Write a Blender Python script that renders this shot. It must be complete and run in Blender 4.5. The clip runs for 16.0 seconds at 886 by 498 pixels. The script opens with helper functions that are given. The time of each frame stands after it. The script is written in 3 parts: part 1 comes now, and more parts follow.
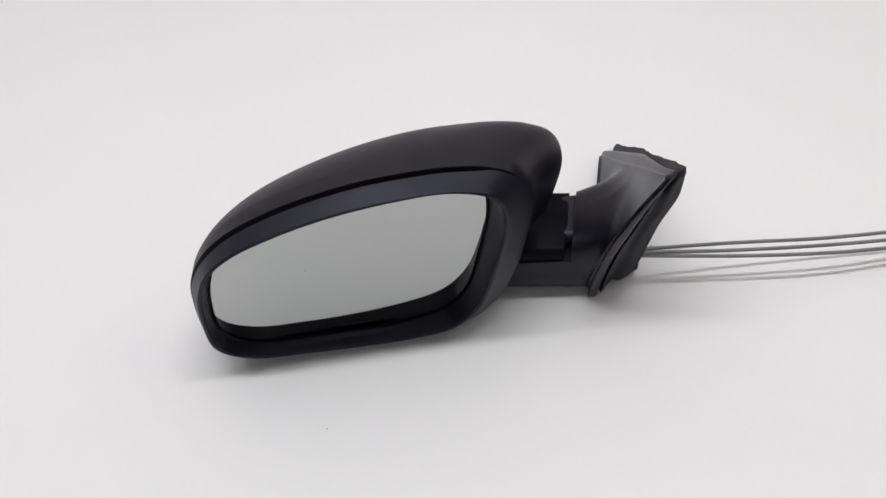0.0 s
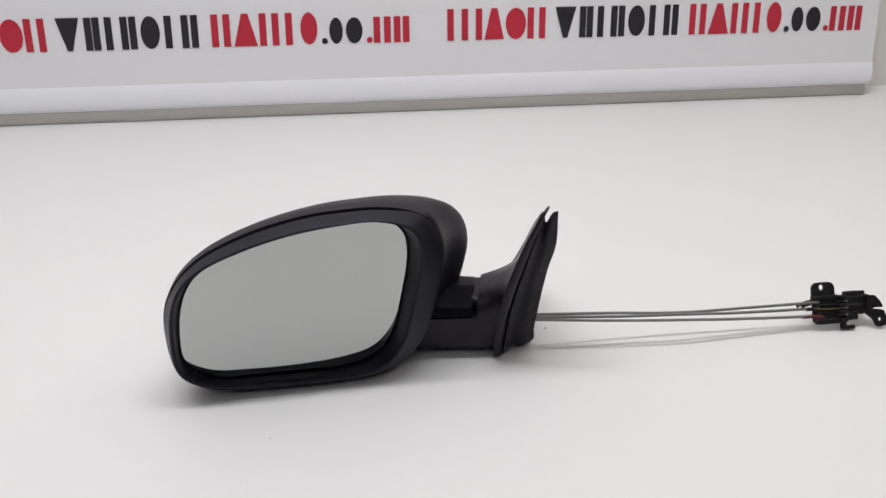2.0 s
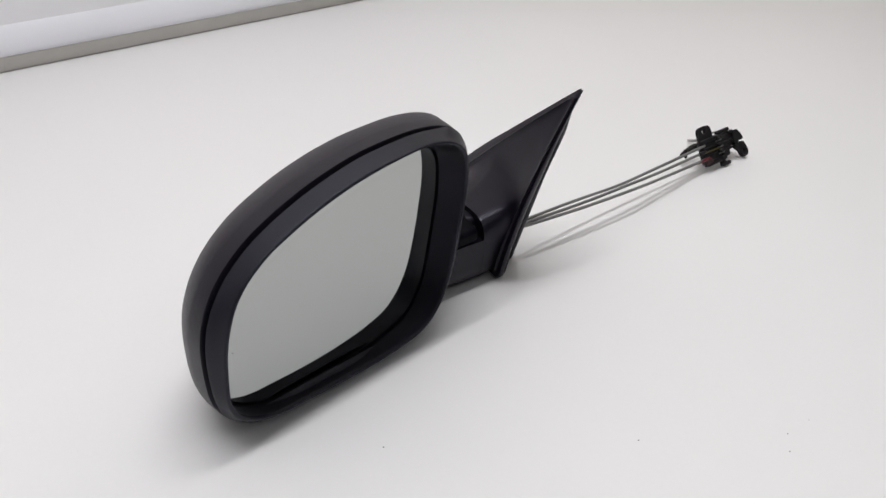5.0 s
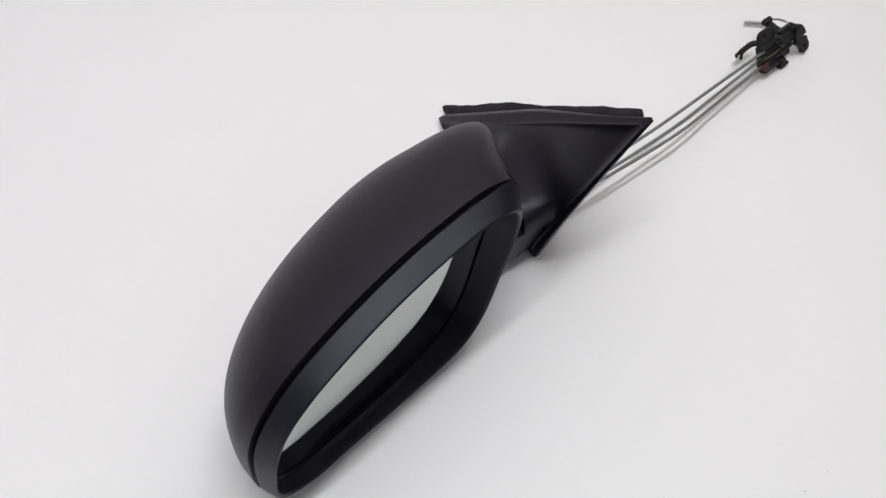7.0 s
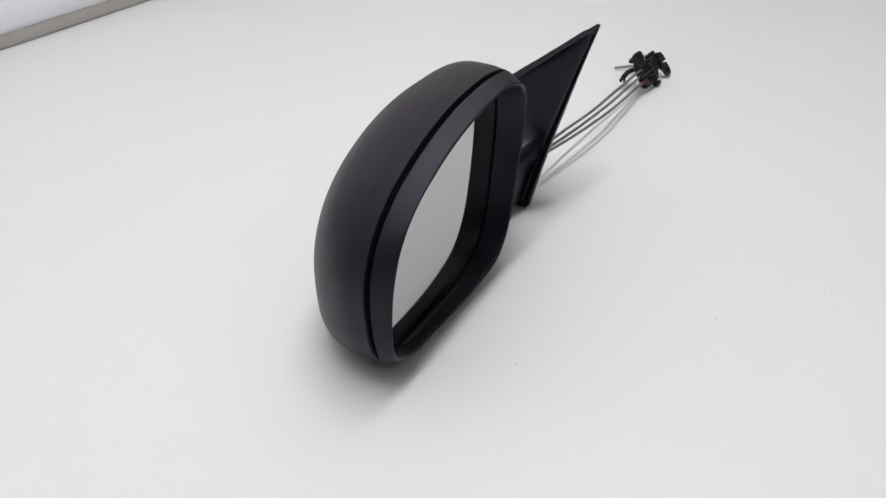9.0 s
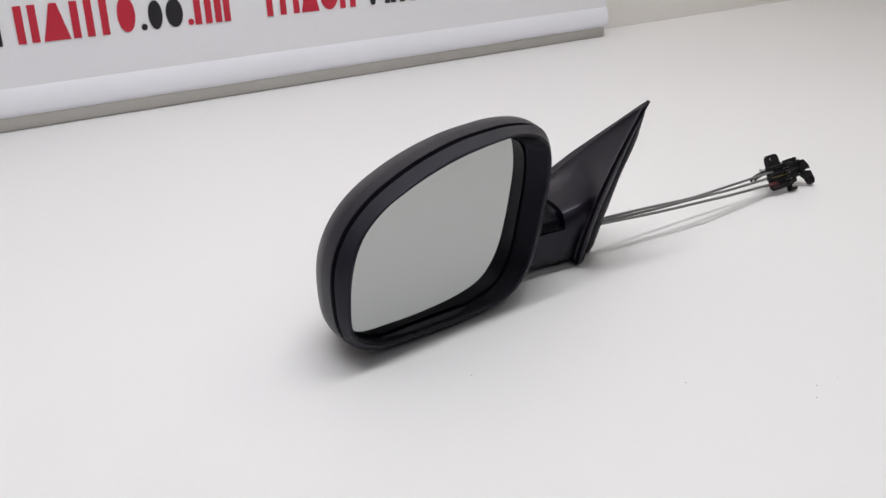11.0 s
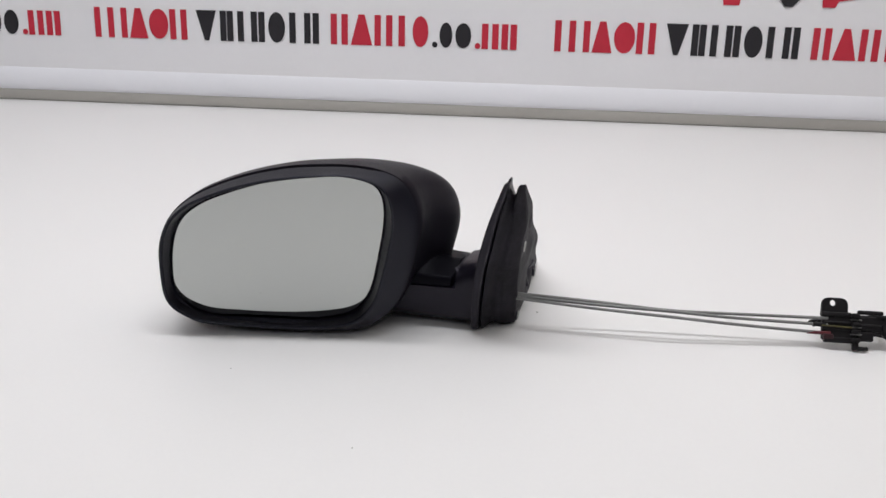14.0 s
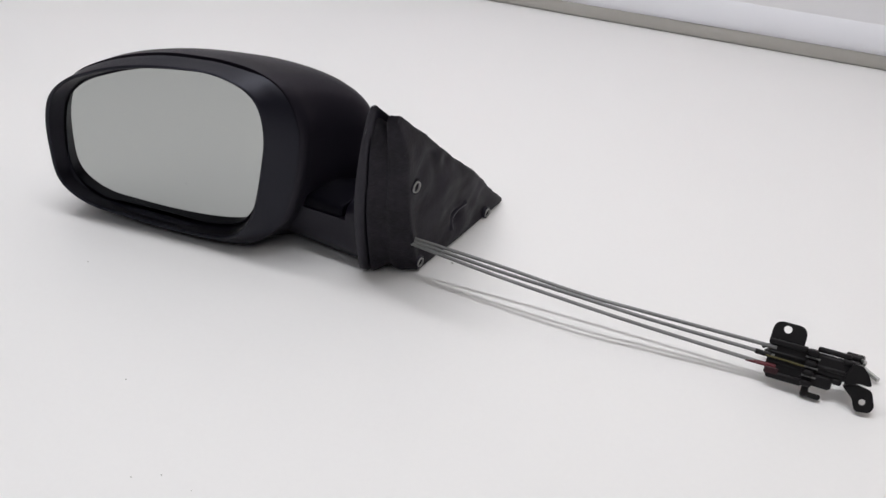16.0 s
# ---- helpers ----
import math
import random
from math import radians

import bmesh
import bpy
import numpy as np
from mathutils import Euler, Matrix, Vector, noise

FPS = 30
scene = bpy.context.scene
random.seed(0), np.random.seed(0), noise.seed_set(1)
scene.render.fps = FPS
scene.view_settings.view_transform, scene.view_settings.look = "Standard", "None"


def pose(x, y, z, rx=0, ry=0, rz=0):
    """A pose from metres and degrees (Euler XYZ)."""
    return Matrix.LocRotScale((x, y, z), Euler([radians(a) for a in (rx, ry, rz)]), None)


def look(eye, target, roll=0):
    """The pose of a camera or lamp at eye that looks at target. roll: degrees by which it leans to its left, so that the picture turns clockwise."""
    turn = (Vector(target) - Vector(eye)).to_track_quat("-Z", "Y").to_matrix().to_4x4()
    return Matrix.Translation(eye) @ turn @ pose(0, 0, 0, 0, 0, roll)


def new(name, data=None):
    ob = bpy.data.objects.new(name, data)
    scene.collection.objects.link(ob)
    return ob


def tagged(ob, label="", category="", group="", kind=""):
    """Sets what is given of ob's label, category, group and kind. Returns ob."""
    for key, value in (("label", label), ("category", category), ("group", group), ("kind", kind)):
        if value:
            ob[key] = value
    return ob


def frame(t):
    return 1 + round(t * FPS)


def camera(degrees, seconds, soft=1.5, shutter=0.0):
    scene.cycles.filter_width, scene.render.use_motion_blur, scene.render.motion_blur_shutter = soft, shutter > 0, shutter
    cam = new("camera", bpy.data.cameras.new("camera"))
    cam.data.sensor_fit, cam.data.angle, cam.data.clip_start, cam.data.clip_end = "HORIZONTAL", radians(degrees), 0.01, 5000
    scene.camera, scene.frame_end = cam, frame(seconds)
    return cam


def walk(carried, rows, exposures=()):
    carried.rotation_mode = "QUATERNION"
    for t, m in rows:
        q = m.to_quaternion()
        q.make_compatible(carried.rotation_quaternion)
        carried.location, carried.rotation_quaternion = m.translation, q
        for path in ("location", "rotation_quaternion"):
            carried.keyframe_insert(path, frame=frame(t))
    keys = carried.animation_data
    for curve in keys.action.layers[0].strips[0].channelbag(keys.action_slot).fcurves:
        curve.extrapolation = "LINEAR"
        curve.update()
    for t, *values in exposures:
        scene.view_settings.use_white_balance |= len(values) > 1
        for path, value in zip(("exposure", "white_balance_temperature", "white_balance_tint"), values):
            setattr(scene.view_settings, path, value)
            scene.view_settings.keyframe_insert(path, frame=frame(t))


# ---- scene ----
cam = camera(49.2, 16.0)
PATH = [
    (0, (0.0192, -0.3719, 0.4858), (0.1109, 0.9470, -1.0149), -2.28),
    (0.5, (0.0218, -0.4619, 0.4892), (0.0969, 1.0792, -0.7833), -1.94),
    (1, (0.0043, -0.5320, 0.4628), (0.1496, 1.1302, -0.6400), 0.09),
    (1.5, (0.0094, -0.5907, 0.4291), (0.1817, 1.1550, -0.5314), 0.15),
    (2, (-0.0013, -0.6100, 0.4001), (0.2817, 1.1627, -0.4817), 0.72),
    (2.5, (-0.0171, -0.6611, 0.3871), (0.3630, 1.1292, -0.4192), 1.65),
    (3, (-0.0801, -0.6765, 0.3874), (0.4292, 1.0592, -0.4660), 3.19),
    (3.5, (-0.2324, -0.5971, 0.3843), (0.5781, 1.0119, -0.4842), 2.76),
    (4, (-0.3053, -0.5111, 0.3649), (0.7253, 0.9733, -0.4924), 3.83),
    (4.5, (-0.3245, -0.4337, 0.3357), (0.8726, 0.9064, -0.5422), 3.44),
    (4.7, (-0.3114, -0.4071, 0.3244), (0.9277, 0.8847, -0.5679), 2.57),
    (6.8, (-0.2050, -0.1982, 0.5075), (0.7064, 0.5340, -1.1153), 9.53),
    (7, (-0.1940, -0.1990, 0.5014), (0.7304, 0.5778, -1.0931), 8.48),
    (7.5, (-0.2257, -0.2157, 0.4801), (0.7729, 0.5716, -1.0636), 7.26),
    (8, (-0.3431, -0.2547, 0.3878), (0.9634, 0.5230, -0.9116), 3.09),
    (8.2, (-0.3761, -0.2538, 0.3744), (1.0048, 0.5341, -0.8390), 2.34),
    (10.3, (-0.4537, -0.3308, 0.3106), (1.0359, 0.7022, -0.5343), 2.30),
    (10.5, (-0.4395, -0.3654, 0.3143), (0.9541, 0.7928, -0.5319), 2.13),
    (11, (-0.3698, -0.4787, 0.3256), (0.7475, 0.9614, -0.4975), 1.17),
    (11.5, (-0.3238, -0.5401, 0.3399), (0.5798, 1.0533, -0.4628), 1.50),
    (12, (-0.2376, -0.6236, 0.3427), (0.4236, 1.1127, -0.3975), 1.13),
    (12.5, (-0.1463, -0.6771, 0.3673), (0.3700, 1.1158, -0.3532), 1.08),
    (13, (-0.0456, -0.7062, 0.3949), (0.2482, 1.1172, -0.3726), -0.52),
    (13.5, (0.1083, -0.7077, 0.3856), (0.1242, 1.1353, -0.3911), -0.58),
    (14, (0.1781, -0.6598, 0.3592), (0.0003, 1.1643, -0.4417), 0.67),
    (14.5, (0.2434, -0.5915, 0.3547), (-0.1084, 1.1699, -0.5251), 1.31),
    (15, (0.3377, -0.5644, 0.3621), (-0.2101, 1.1107, -0.5834), 1.17),
    (15.5, (0.3752, -0.5129, 0.3560), (-0.2619, 1.0800, -0.6720), 2.44),
    (16, (0.4044, -0.4808, 0.3587), (-0.2708, 1.0832, -0.6891), 2.66),
]
walk(cam, [(t, look(eye, aim, roll)) for t, eye, aim, roll in PATH], exposures=[(0.0, -0.03, 6470, 10), (0.5, -0.24, 6500, 10), (1.0, -0.02, 6520, 10), (4.0, -0.02, 6500, 10), (7.0, -0.03, 6430, 9.5), (8.2, -0.03, 6400, 9.5), (10.5, 0.0, 6450, 10), (12.5, 0.01, 6510, 10), (14.5, 0.02, 6470, 10), (16.0, -0.02, 6450, 10)])

# ---------------------------------------------------------------- light
world = bpy.data.worlds.new("world")
scene.world = world
world.use_nodes = True
world.node_tree.nodes["Background"].inputs["Color"].default_value = (0.9, 0.93, 1.0, 1)
world.node_tree.nodes["Background"].inputs["Strength"].default_value = 0.02


def overhead_lamp_or_fill(place, size_x, size_y, watts, colour):
    data = bpy.data.lights.new("overhead_lamp_or_fill", "AREA")
    data.shape, data.size, data.size_y, data.energy, data.color = "RECTANGLE", size_x, size_y, watts, colour
    ob = new("overhead_lamp_or_fill", data)
    ob.matrix_world = pose(*place)
    return ob


overhead_lamp_or_fill((-0.10, -0.02, 1.62), 1.5, 0.05, 14.4, (0.985, 0.985, 1.0))
# Unseen broad fill, added to lift the back of the worktop.
overhead_lamp_or_fill((-0.10, 0.22, 1.62), 2.4, 0.8, 5.4, (0.955, 0.98, 1.02))
# Unseen front fill, added to brighten the upright banner.
overhead_lamp_or_fill((-0.10, -1.50, 1.62), 2.4, 0.6, 4.9, (0.965, 0.98, 1.01))
overhead_lamp_or_fill((1.50, 0.0, 1.62), 0.6, 1.2, 5.8, (1.0, 0.93, 0.86))


# ---------------------------------------------------------------- materials
def material(name, colour, rough=0.5, metal=0.0, spread=0.06, grain=120.0, bump=0.15, bump_size=900.0, rough_spread=0.08,
             blotch=9.0, sheen=0.0, coat=0.0, specular=0.5, tint=(1, 1, 1)):
    """A principled material whose colour and gloss vary at two scales, with a fine relief."""
    mat = bpy.data.materials.new(name)
    mat.use_nodes = True
    nodes, links = mat.node_tree.nodes, mat.node_tree.links
    shader = nodes["Principled BSDF"]
    shader.inputs["Metallic"].default_value = metal
    shader.inputs["Specular IOR Level"].default_value = specular
    shader.inputs["Specular Tint"].default_value = (*tint, 1)
    shader.inputs["Sheen Weight"].default_value = sheen
    shader.inputs["Coat Weight"].default_value = coat
    where = nodes.new("ShaderNodeTexCoord")

    def noise_at(scale, detail):
        tex = nodes.new("ShaderNodeTexNoise")
        tex.inputs["Scale"].default_value, tex.inputs["Detail"].default_value = scale, detail
        links.new(where.outputs["Object"], tex.inputs["Vector"])
        return tex

    big, small = noise_at(blotch, 4), noise_at(grain, 3)
    both = nodes.new("ShaderNodeMath")
    both.operation = "MULTIPLY_ADD"
    links.new(big.outputs["Fac"], both.inputs[0])
    both.inputs[1].default_value = 0.6
    part_small = nodes.new("ShaderNodeMath")
    part_small.operation = "MULTIPLY"
    links.new(small.outputs["Fac"], part_small.inputs[0])
    part_small.inputs[1].default_value = 0.4
    links.new(part_small.outputs[0], both.inputs[2])
    ramp = nodes.new("ShaderNodeValToRGB")
    ramp.color_ramp.elements[0].position, ramp.color_ramp.elements[1].position = 0.3, 0.7
    ramp.color_ramp.elements[0].color = (*[c * (1 - spread) for c in colour], 1)
    ramp.color_ramp.elements[1].color = (*[min(1, c * (1 + spread)) for c in colour], 1)
    links.new(both.outputs[0], ramp.inputs[0])
    links.new(ramp.outputs[0], shader.inputs["Base Color"])
    gloss = nodes.new("ShaderNodeMapRange")
    gloss.inputs["To Min"].default_value = max(0.02, rough - rough_spread)
    gloss.inputs["To Max"].default_value = min(1, rough + rough_spread)
    links.new(both.outputs[0], gloss.inputs["Value"])
    links.new(gloss.outputs[0], shader.inputs["Roughness"])
    if bump:
        fine = noise_at(bump_size, 2)
        relief = nodes.new("ShaderNodeBump")
        relief.inputs["Strength"].default_value, relief.inputs["Distance"].default_value = bump, 0.0004
        links.new(fine.outputs["Fac"], relief.inputs["Height"])
        links.new(relief.outputs[0], shader.inputs["Normal"])
    return mat


SURFACE = material("white_laminate", (0.80, 0.79, 0.79), 0.42, spread=0.012, grain=300, bump=0.05, bump_size=500, blotch=2.0)
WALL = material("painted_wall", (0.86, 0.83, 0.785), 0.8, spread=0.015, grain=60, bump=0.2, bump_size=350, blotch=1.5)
# Unseen front wall's tone, chosen to hold down reflections in the black plastic.
FRONT_UNSEEN = material("unseen_front_grey", (0.30, 0.30, 0.31), 0.8, spread=0.02, grain=60, bump=0.2, bump_size=350, blotch=1.5)
# Unseen side walls, dark so that the sail reflects little light.
SIDE_UNSEEN = material("unseen_side_dark", (0.12, 0.12, 0.13), 0.8, spread=0.02, grain=60, bump=0.2, bump_size=350, blotch=1.5)
CEILING = material("ceiling_paint", (0.8, 0.8, 0.8), 0.9, spread=0.02, bump=0.1)
FLOOR = material("floor_vinyl", (0.22, 0.22, 0.23), 0.6, spread=0.1)
PRINT = material("banner_vinyl", (0.84, 0.83, 0.85), 0.5, spread=0.012, bump=0.08, bump_size=700, blotch=3)
HEM = material("banner_hem", (0.86, 0.86, 0.90), 0.45, spread=0.01, bump=0.08, blotch=3)
RAIL = material("grey_rail", (0.42, 0.40, 0.37), 0.5, spread=0.04, bump=0.1, blotch=5)
RED = material("red_ink", (0.55, 0.025, 0.05), 0.45, spread=0.05, bump=0.05)
BLACK_INK = material("black_ink", (0.018, 0.016, 0.02), 0.45, spread=0.1, bump=0.05)
PLASTIC = material("grained_black_plastic", (0.0084, 0.0071, 0.0115), 0.41, spread=0.18, specular=0.31, tint=(0.92, 0.87, 1.0), grain=500, bump=0.35, bump_size=2200, blotch=25)
BEZEL = material("smooth_black_plastic", (0.0074, 0.0068, 0.0118), 0.41, spread=0.15, specular=0.33, tint=(0.85, 0.87, 1.0), grain=400, bump=0.2, bump_size=2200, blotch=25)
# Ring plastic toned darker to imitate shade in recesses and holes.
INNER_SHADE = material("recess_plastic_toned_for_shade", (0.0064, 0.0056, 0.0096), 0.42, spread=0.15, specular=0.42, tint=(0.88, 0.84, 1.0), grain=400, bump=0.2, bump_size=2000, blotch=25)
FOAM = material("fibrous_gasket", (0.0104, 0.0092, 0.0126), 0.60, spread=0.85, specular=0.24, tint=(0.94, 0.9, 1.0), grain=260, bump=0.9, bump_size=700, blotch=40)
CLIP = material("connector_plastic", (0.009, 0.008, 0.009), 0.5, spread=0.2, specular=0.25, grain=500, bump=0.2, bump_size=1800, blotch=60)
STEEL = material("cable_sheath", (0.205, 0.205, 0.203), 0.42, metal=0.4, spread=0.15, grain=900, bump=0.5, bump_size=2500, blotch=60)
# Collar plastic dulled to imitate the shade under the head.
COLLAR_SHADED = material("satin_plastic_toned_for_shade", (0.0045, 0.0042, 0.0068), 0.32, spread=0.12, specular=0.05, tint=(0.9, 0.9, 1.0), grain=300, bump=0.04, bump_size=1500, blotch=25)
SAIL_SKIN = material("satin_sail_plastic", (0.0062, 0.0053, 0.0092), 0.31, spread=0.18, specular=0.30, tint=(0.90, 0.86, 1.0), grain=500, bump=0.22, bump_size=2200, blotch=25)
BRIGHT = material("bright_steel", (0.42, 0.42, 0.41), 0.36, metal=1.0, spread=0.1, bump=0.1, blotch=80)
REDWIRE = material("red_sleeve", (0.11, 0.010, 0.016), 0.45, spread=0.1, bump=0.1)
DARKRED = material("dark_red_plastic", (0.028, 0.005, 0.008), 0.5, spread=0.2, bump=0.1)
YELLOW = material("yellow_sleeve", (0.07, 0.058, 0.010), 0.45, spread=0.1, bump=0.1)
GLASS = material("silvered_glass", (0.475, 0.49, 0.475), 0.03, metal=1.0, spread=0.004, rough_spread=0.01, bump=0.0, blotch=4)
DUST = material("dust_speck", (0.42, 0.41, 0.39), 0.9, spread=0.2, bump=0.2)


# ---------------------------------------------------------------- building helpers
def finish(name, bm, mat, smooth=True, angle=40):
    bmesh.ops.recalc_face_normals(bm, faces=bm.faces[:])
    mesh = bpy.data.meshes.new(name)
    bm.to_mesh(mesh)
    bm.free()
    mesh.materials.append(mat)
    if smooth:
        mesh.shade_smooth()
        mesh.set_sharp_from_angle(angle=radians(angle))
    return mesh


def thing(name, bm, mat, label, category, kind="", smooth=True, angle=40):
    return tagged(new(name, finish(name, bm, mat, smooth, angle)), label, category, kind=kind)


def part(name, bm, mat, parent, label="", smooth=True, angle=40):
    ob = new(name, finish(name, bm, mat, smooth, angle))
    ob.parent = parent
    return tagged(ob, label)


def loft(bm, rings, cap_start=False, cap_end=False):
    """Closed rings of equal length, joined by quads."""
    rows = [[bm.verts.new(p) for p in ring] for ring in rings]
    n = len(rows[0])
    for a, b in zip(rows, rows[1:]):
        for i in range(n):
            bm.faces.new((a[i], a[(i + 1) % n], b[(i + 1) % n], b[i]))
    if cap_start:
        bm.faces.new(rows[0])
    if cap_end:
        bm.faces.new(rows[-1])
    return rows


def block(bm, lo, hi, bevel=0.0, m=None, segments=2):
    """A box from corner lo to corner hi with rounded edges."""
    made = bmesh.ops.create_cube(bm, size=1.0)["verts"]
    size = Vector(hi) - Vector(lo)
    mid = (Vector(hi) + Vector(lo)) / 2
    for v in made:
        v.co = Vector((v.co.x * size.x, v.co.y * size.y, v.co.z * size.z)) + mid
    if bevel:
        edges = list({e for v in made for e in v.link_edges})
        out = bmesh.ops.bevel(bm, geom=edges, offset=bevel, segments=segments, affect="EDGES", profile=0.5)
        made = list({v for f in out["faces"] for v in f.verts} | {v for v in made if v.is_valid})
    if m:
        bmesh.ops.transform(bm, matrix=m, verts=made)
    return made


def tube(bm, points, radius, sides=10, steps=40):
    """A round bar along a smooth line through the points."""
    pts = [Vector(p) for p in points]
    ext = [2 * pts[0] - pts[1]] + pts + [2 * pts[-1] - pts[-2]]
    line = []
    for k in range(steps + 1):
        f = k / steps * (len(pts) - 1)
        i = min(int(f), len(pts) - 2)
        t = f - i
        p0, p1, p2, p3 = ext[i:i + 4]
        line.append(0.5 * (2 * p1 + (p2 - p0) * t + (2 * p0 - 5 * p1 + 4 * p2 - p3) * t * t + (3 * p1 - p0 - 3 * p2 + p3) * t ** 3))
    rings = []
    for k, p in enumerate(line):
        d = (line[min(k + 1, steps)] - line[max(k - 1, 0)]).normalized()
        side = d.cross(Vector((0, 0, 1))).normalized()
        up = side.cross(d)
        rings.append([p + radius * (math.cos(a) * side + math.sin(a) * up) for a in (2 * math.pi * j / sides for j in range(sides))])
    loft(bm, rings, True, True)


def plate_with_hole(bm, outline, hole_at, hole_radius, thick, m):
    """A flat plate in its own x-z plane with a round hole, thick along y, laid at m."""
    n = len(outline)
    centre = Vector((hole_at[0], 0, hole_at[1]))
    outer = [Vector((x, 0, z)) for x, z in outline]
    inner = []
    for p in outer:
        d = (p - centre).normalized()
        inner.append(centre + d * hole_radius)
    y = Vector((0, thick / 2, 0))
    rings = [[m @ (p - y) for p in inner], [m @ (p - y) for p in outer], [m @ (p + y) for p in outer], [m @ (p + y) for p in inner]]
    rows = [[bm.verts.new(p) for p in ring] for ring in rings]
    for a, b in zip(rows, rows[1:] + rows[:1]):
        for i in range(n):
            bm.faces.new((a[i], a[(i + 1) % n], b[(i + 1) % n], b[i]))


def rounded(corners, radius, per_corner=6):
    """A polygon in two axes with rounded corners; radius may be one for each corner."""
    n = len(corners)
    radii = radius if isinstance(radius, (list, tuple)) else [radius] * n
    out = []
    for i in range(n):
        p, a, b = Vector(corners[i]), Vector(corners[i - 1]), Vector(corners[(i + 1) % n])
        da, db = (a - p).normalized(), (b - p).normalized()
        half = math.acos(max(-1, min(1, da.dot(db)))) / 2
        reach = min(radii[i] / math.tan(half), 0.45 * (a - p).length, 0.45 * (b - p).length)
        start, end = p + da * reach, p + db * reach
        for k in range(per_corner + 1):
            t = k / per_corner
            out.append((1 - t) ** 2 * start + 2 * t * (1 - t) * p + t ** 2 * end)
    return [(v.x, v.y) for v in out]


def resample(outline, n):
    """n points at even steps round a closed outline."""
    pts = [Vector(p) for p in outline]
    pts.append(pts[0])
    along = [0.0]
    for a, b in zip(pts, pts[1:]):
        along.append(along[-1] + (b - a).length)
    out, i = [], 0
    for k in range(n):
        s = along[-1] * k / n
        while along[i + 1] < s:
            i += 1
        f = (s - along[i]) / max(1e-9, along[i + 1] - along[i])
        out.append(pts[i].lerp(pts[i + 1], f))
    return out


# ---------------------------------------------------------------- the room
WALL_Y = 0.648


def slab(name, lo, hi, mat, label, category, bevel=0.0):
    bm = bmesh.new()
    block(bm, lo, hi, bevel)
    return thing(name, bm, mat, label, category, "structure")


slab("worktop", (-2.0, -1.05, -0.04), (2.2, WALL_Y, 0.0), SURFACE, "wide white laminate worktop against a wall", "worktop", 0.002)
slab("wall_back", (-2.2, WALL_Y, -0.75), (2.4, WALL_Y + 0.1, 1.75), WALL, "plain off-white painted wall behind the worktop", "wall")
slab("wall_front", (-2.2, -2.7, -0.75), (2.4, -2.6, 1.75), FRONT_UNSEEN, "unseen grey wall, toned to hold down reflections", "wall")
# Left and right walls are unseen; their dark tone shapes the light.
slab("wall_left", (-2.3, -2.6, -0.75), (-2.2, WALL_Y, 1.75), SIDE_UNSEEN, "unseen dark grey wall that keeps reflections low", "wall")
slab("wall_right", (2.4, -2.6, -0.75), (2.5, WALL_Y, 1.75), SIDE_UNSEEN, "unseen dark grey wall that keeps reflections low", "wall")
slab("floor", (-2.3, -2.7, -0.80), (2.5, WALL_Y + 0.1, -0.75), FLOOR, "plain grey vinyl floor", "floor")
slab("ceiling", (-2.3, -2.7, 1.75), (2.5, WALL_Y + 0.1, 1.80), CEILING, "plain white ceiling", "ceiling")

# ---------------------------------------------------------------- the banner against the wall
LEAN = 0.12          # metres back for each metre up
BANNER_Y, BANNER_RIGHT, BANNER_LEFT, BANNER_TOP = 0.606, 0.797, -1.40, 0.55


def wave(x, z):
    """The sheet hangs with shallow waves that grow upwards."""
    return min(1, z / 0.15) * (0.0010 * math.sin(7.3 * x + 0.6) + 0.0006 * math.sin(17.1 * x + 9 * z + 1.9))


def on_banner(x, z, proud=0.0):
    return Vector((x, BANNER_Y + LEAN * z - proud + wave(x, z), z))


banner = tagged(new("banner"), "white vinyl banner with red and black print against the wall", "banner")


def banner_panel(bm, x0, x1, z0, z1, proud, thick, bevel):
    made = block(bm, (x0, -proud, z0), (x1, thick - proud, z1), bevel)
    for v in made:
        v.co.y += BANNER_Y + LEAN * v.co.z


def banner_run(bm, x0, x1, profile, steps):
    """A strip along the banner with the given closed profile of height and proudness."""
    rings = []
    for k in range(steps + 1):
        x = x0 + (x1 - x0) * k / steps
        rings.append([on_banner(x, z, proud) for z, proud in profile])
    loft(bm, rings, True, True)


bm = bmesh.new()
heights = [0.012 + (BANNER_TOP - 0.012) * k / 16 for k in range(17)]
banner_run(bm, BANNER_LEFT, BANNER_RIGHT, [(z, 0.0) for z in heights] + [(z, -0.003) for z in reversed(heights)], 80)
part("printed_sheet", bm, PRINT, banner)
bm = bmesh.new()
roll = [(0.0157 + 0.0300 * k / 14, 0.0004 + 0.0034 * math.sin(math.pi * (k / 14) ** 0.75) ** 0.8) for k in range(15)]
banner_run(bm, BANNER_LEFT, BANNER_RIGHT + 0.001, roll + [(0.0455, -0.002), (0.0157, -0.002)], 80)
part("hem", bm, HEM, banner, "glossy white hem along the lower edge")
bm = bmesh.new()
banner_panel(bm, BANNER_LEFT, BANNER_RIGHT - 0.004, 0.0, 0.0158, 0.001, 0.012, 0.003)
part("bottom_rail", bm, RAIL, banner, "dull grey-beige bottom rail")


def print_shape(name, outline, mat, proud=0.0009):
    """A flat printed shape; its outline in metres along the banner and up."""
    bm = bmesh.new()
    bm.faces.new([bm.verts.new(on_banner(x, z, proud)) for x, z in outline])
    part(name, bm, mat, banner, smooth=False)


def bar(x, z, w, h):
    return [(x, z), (x + w, z), (x + w, z + h), (x, z + h)]


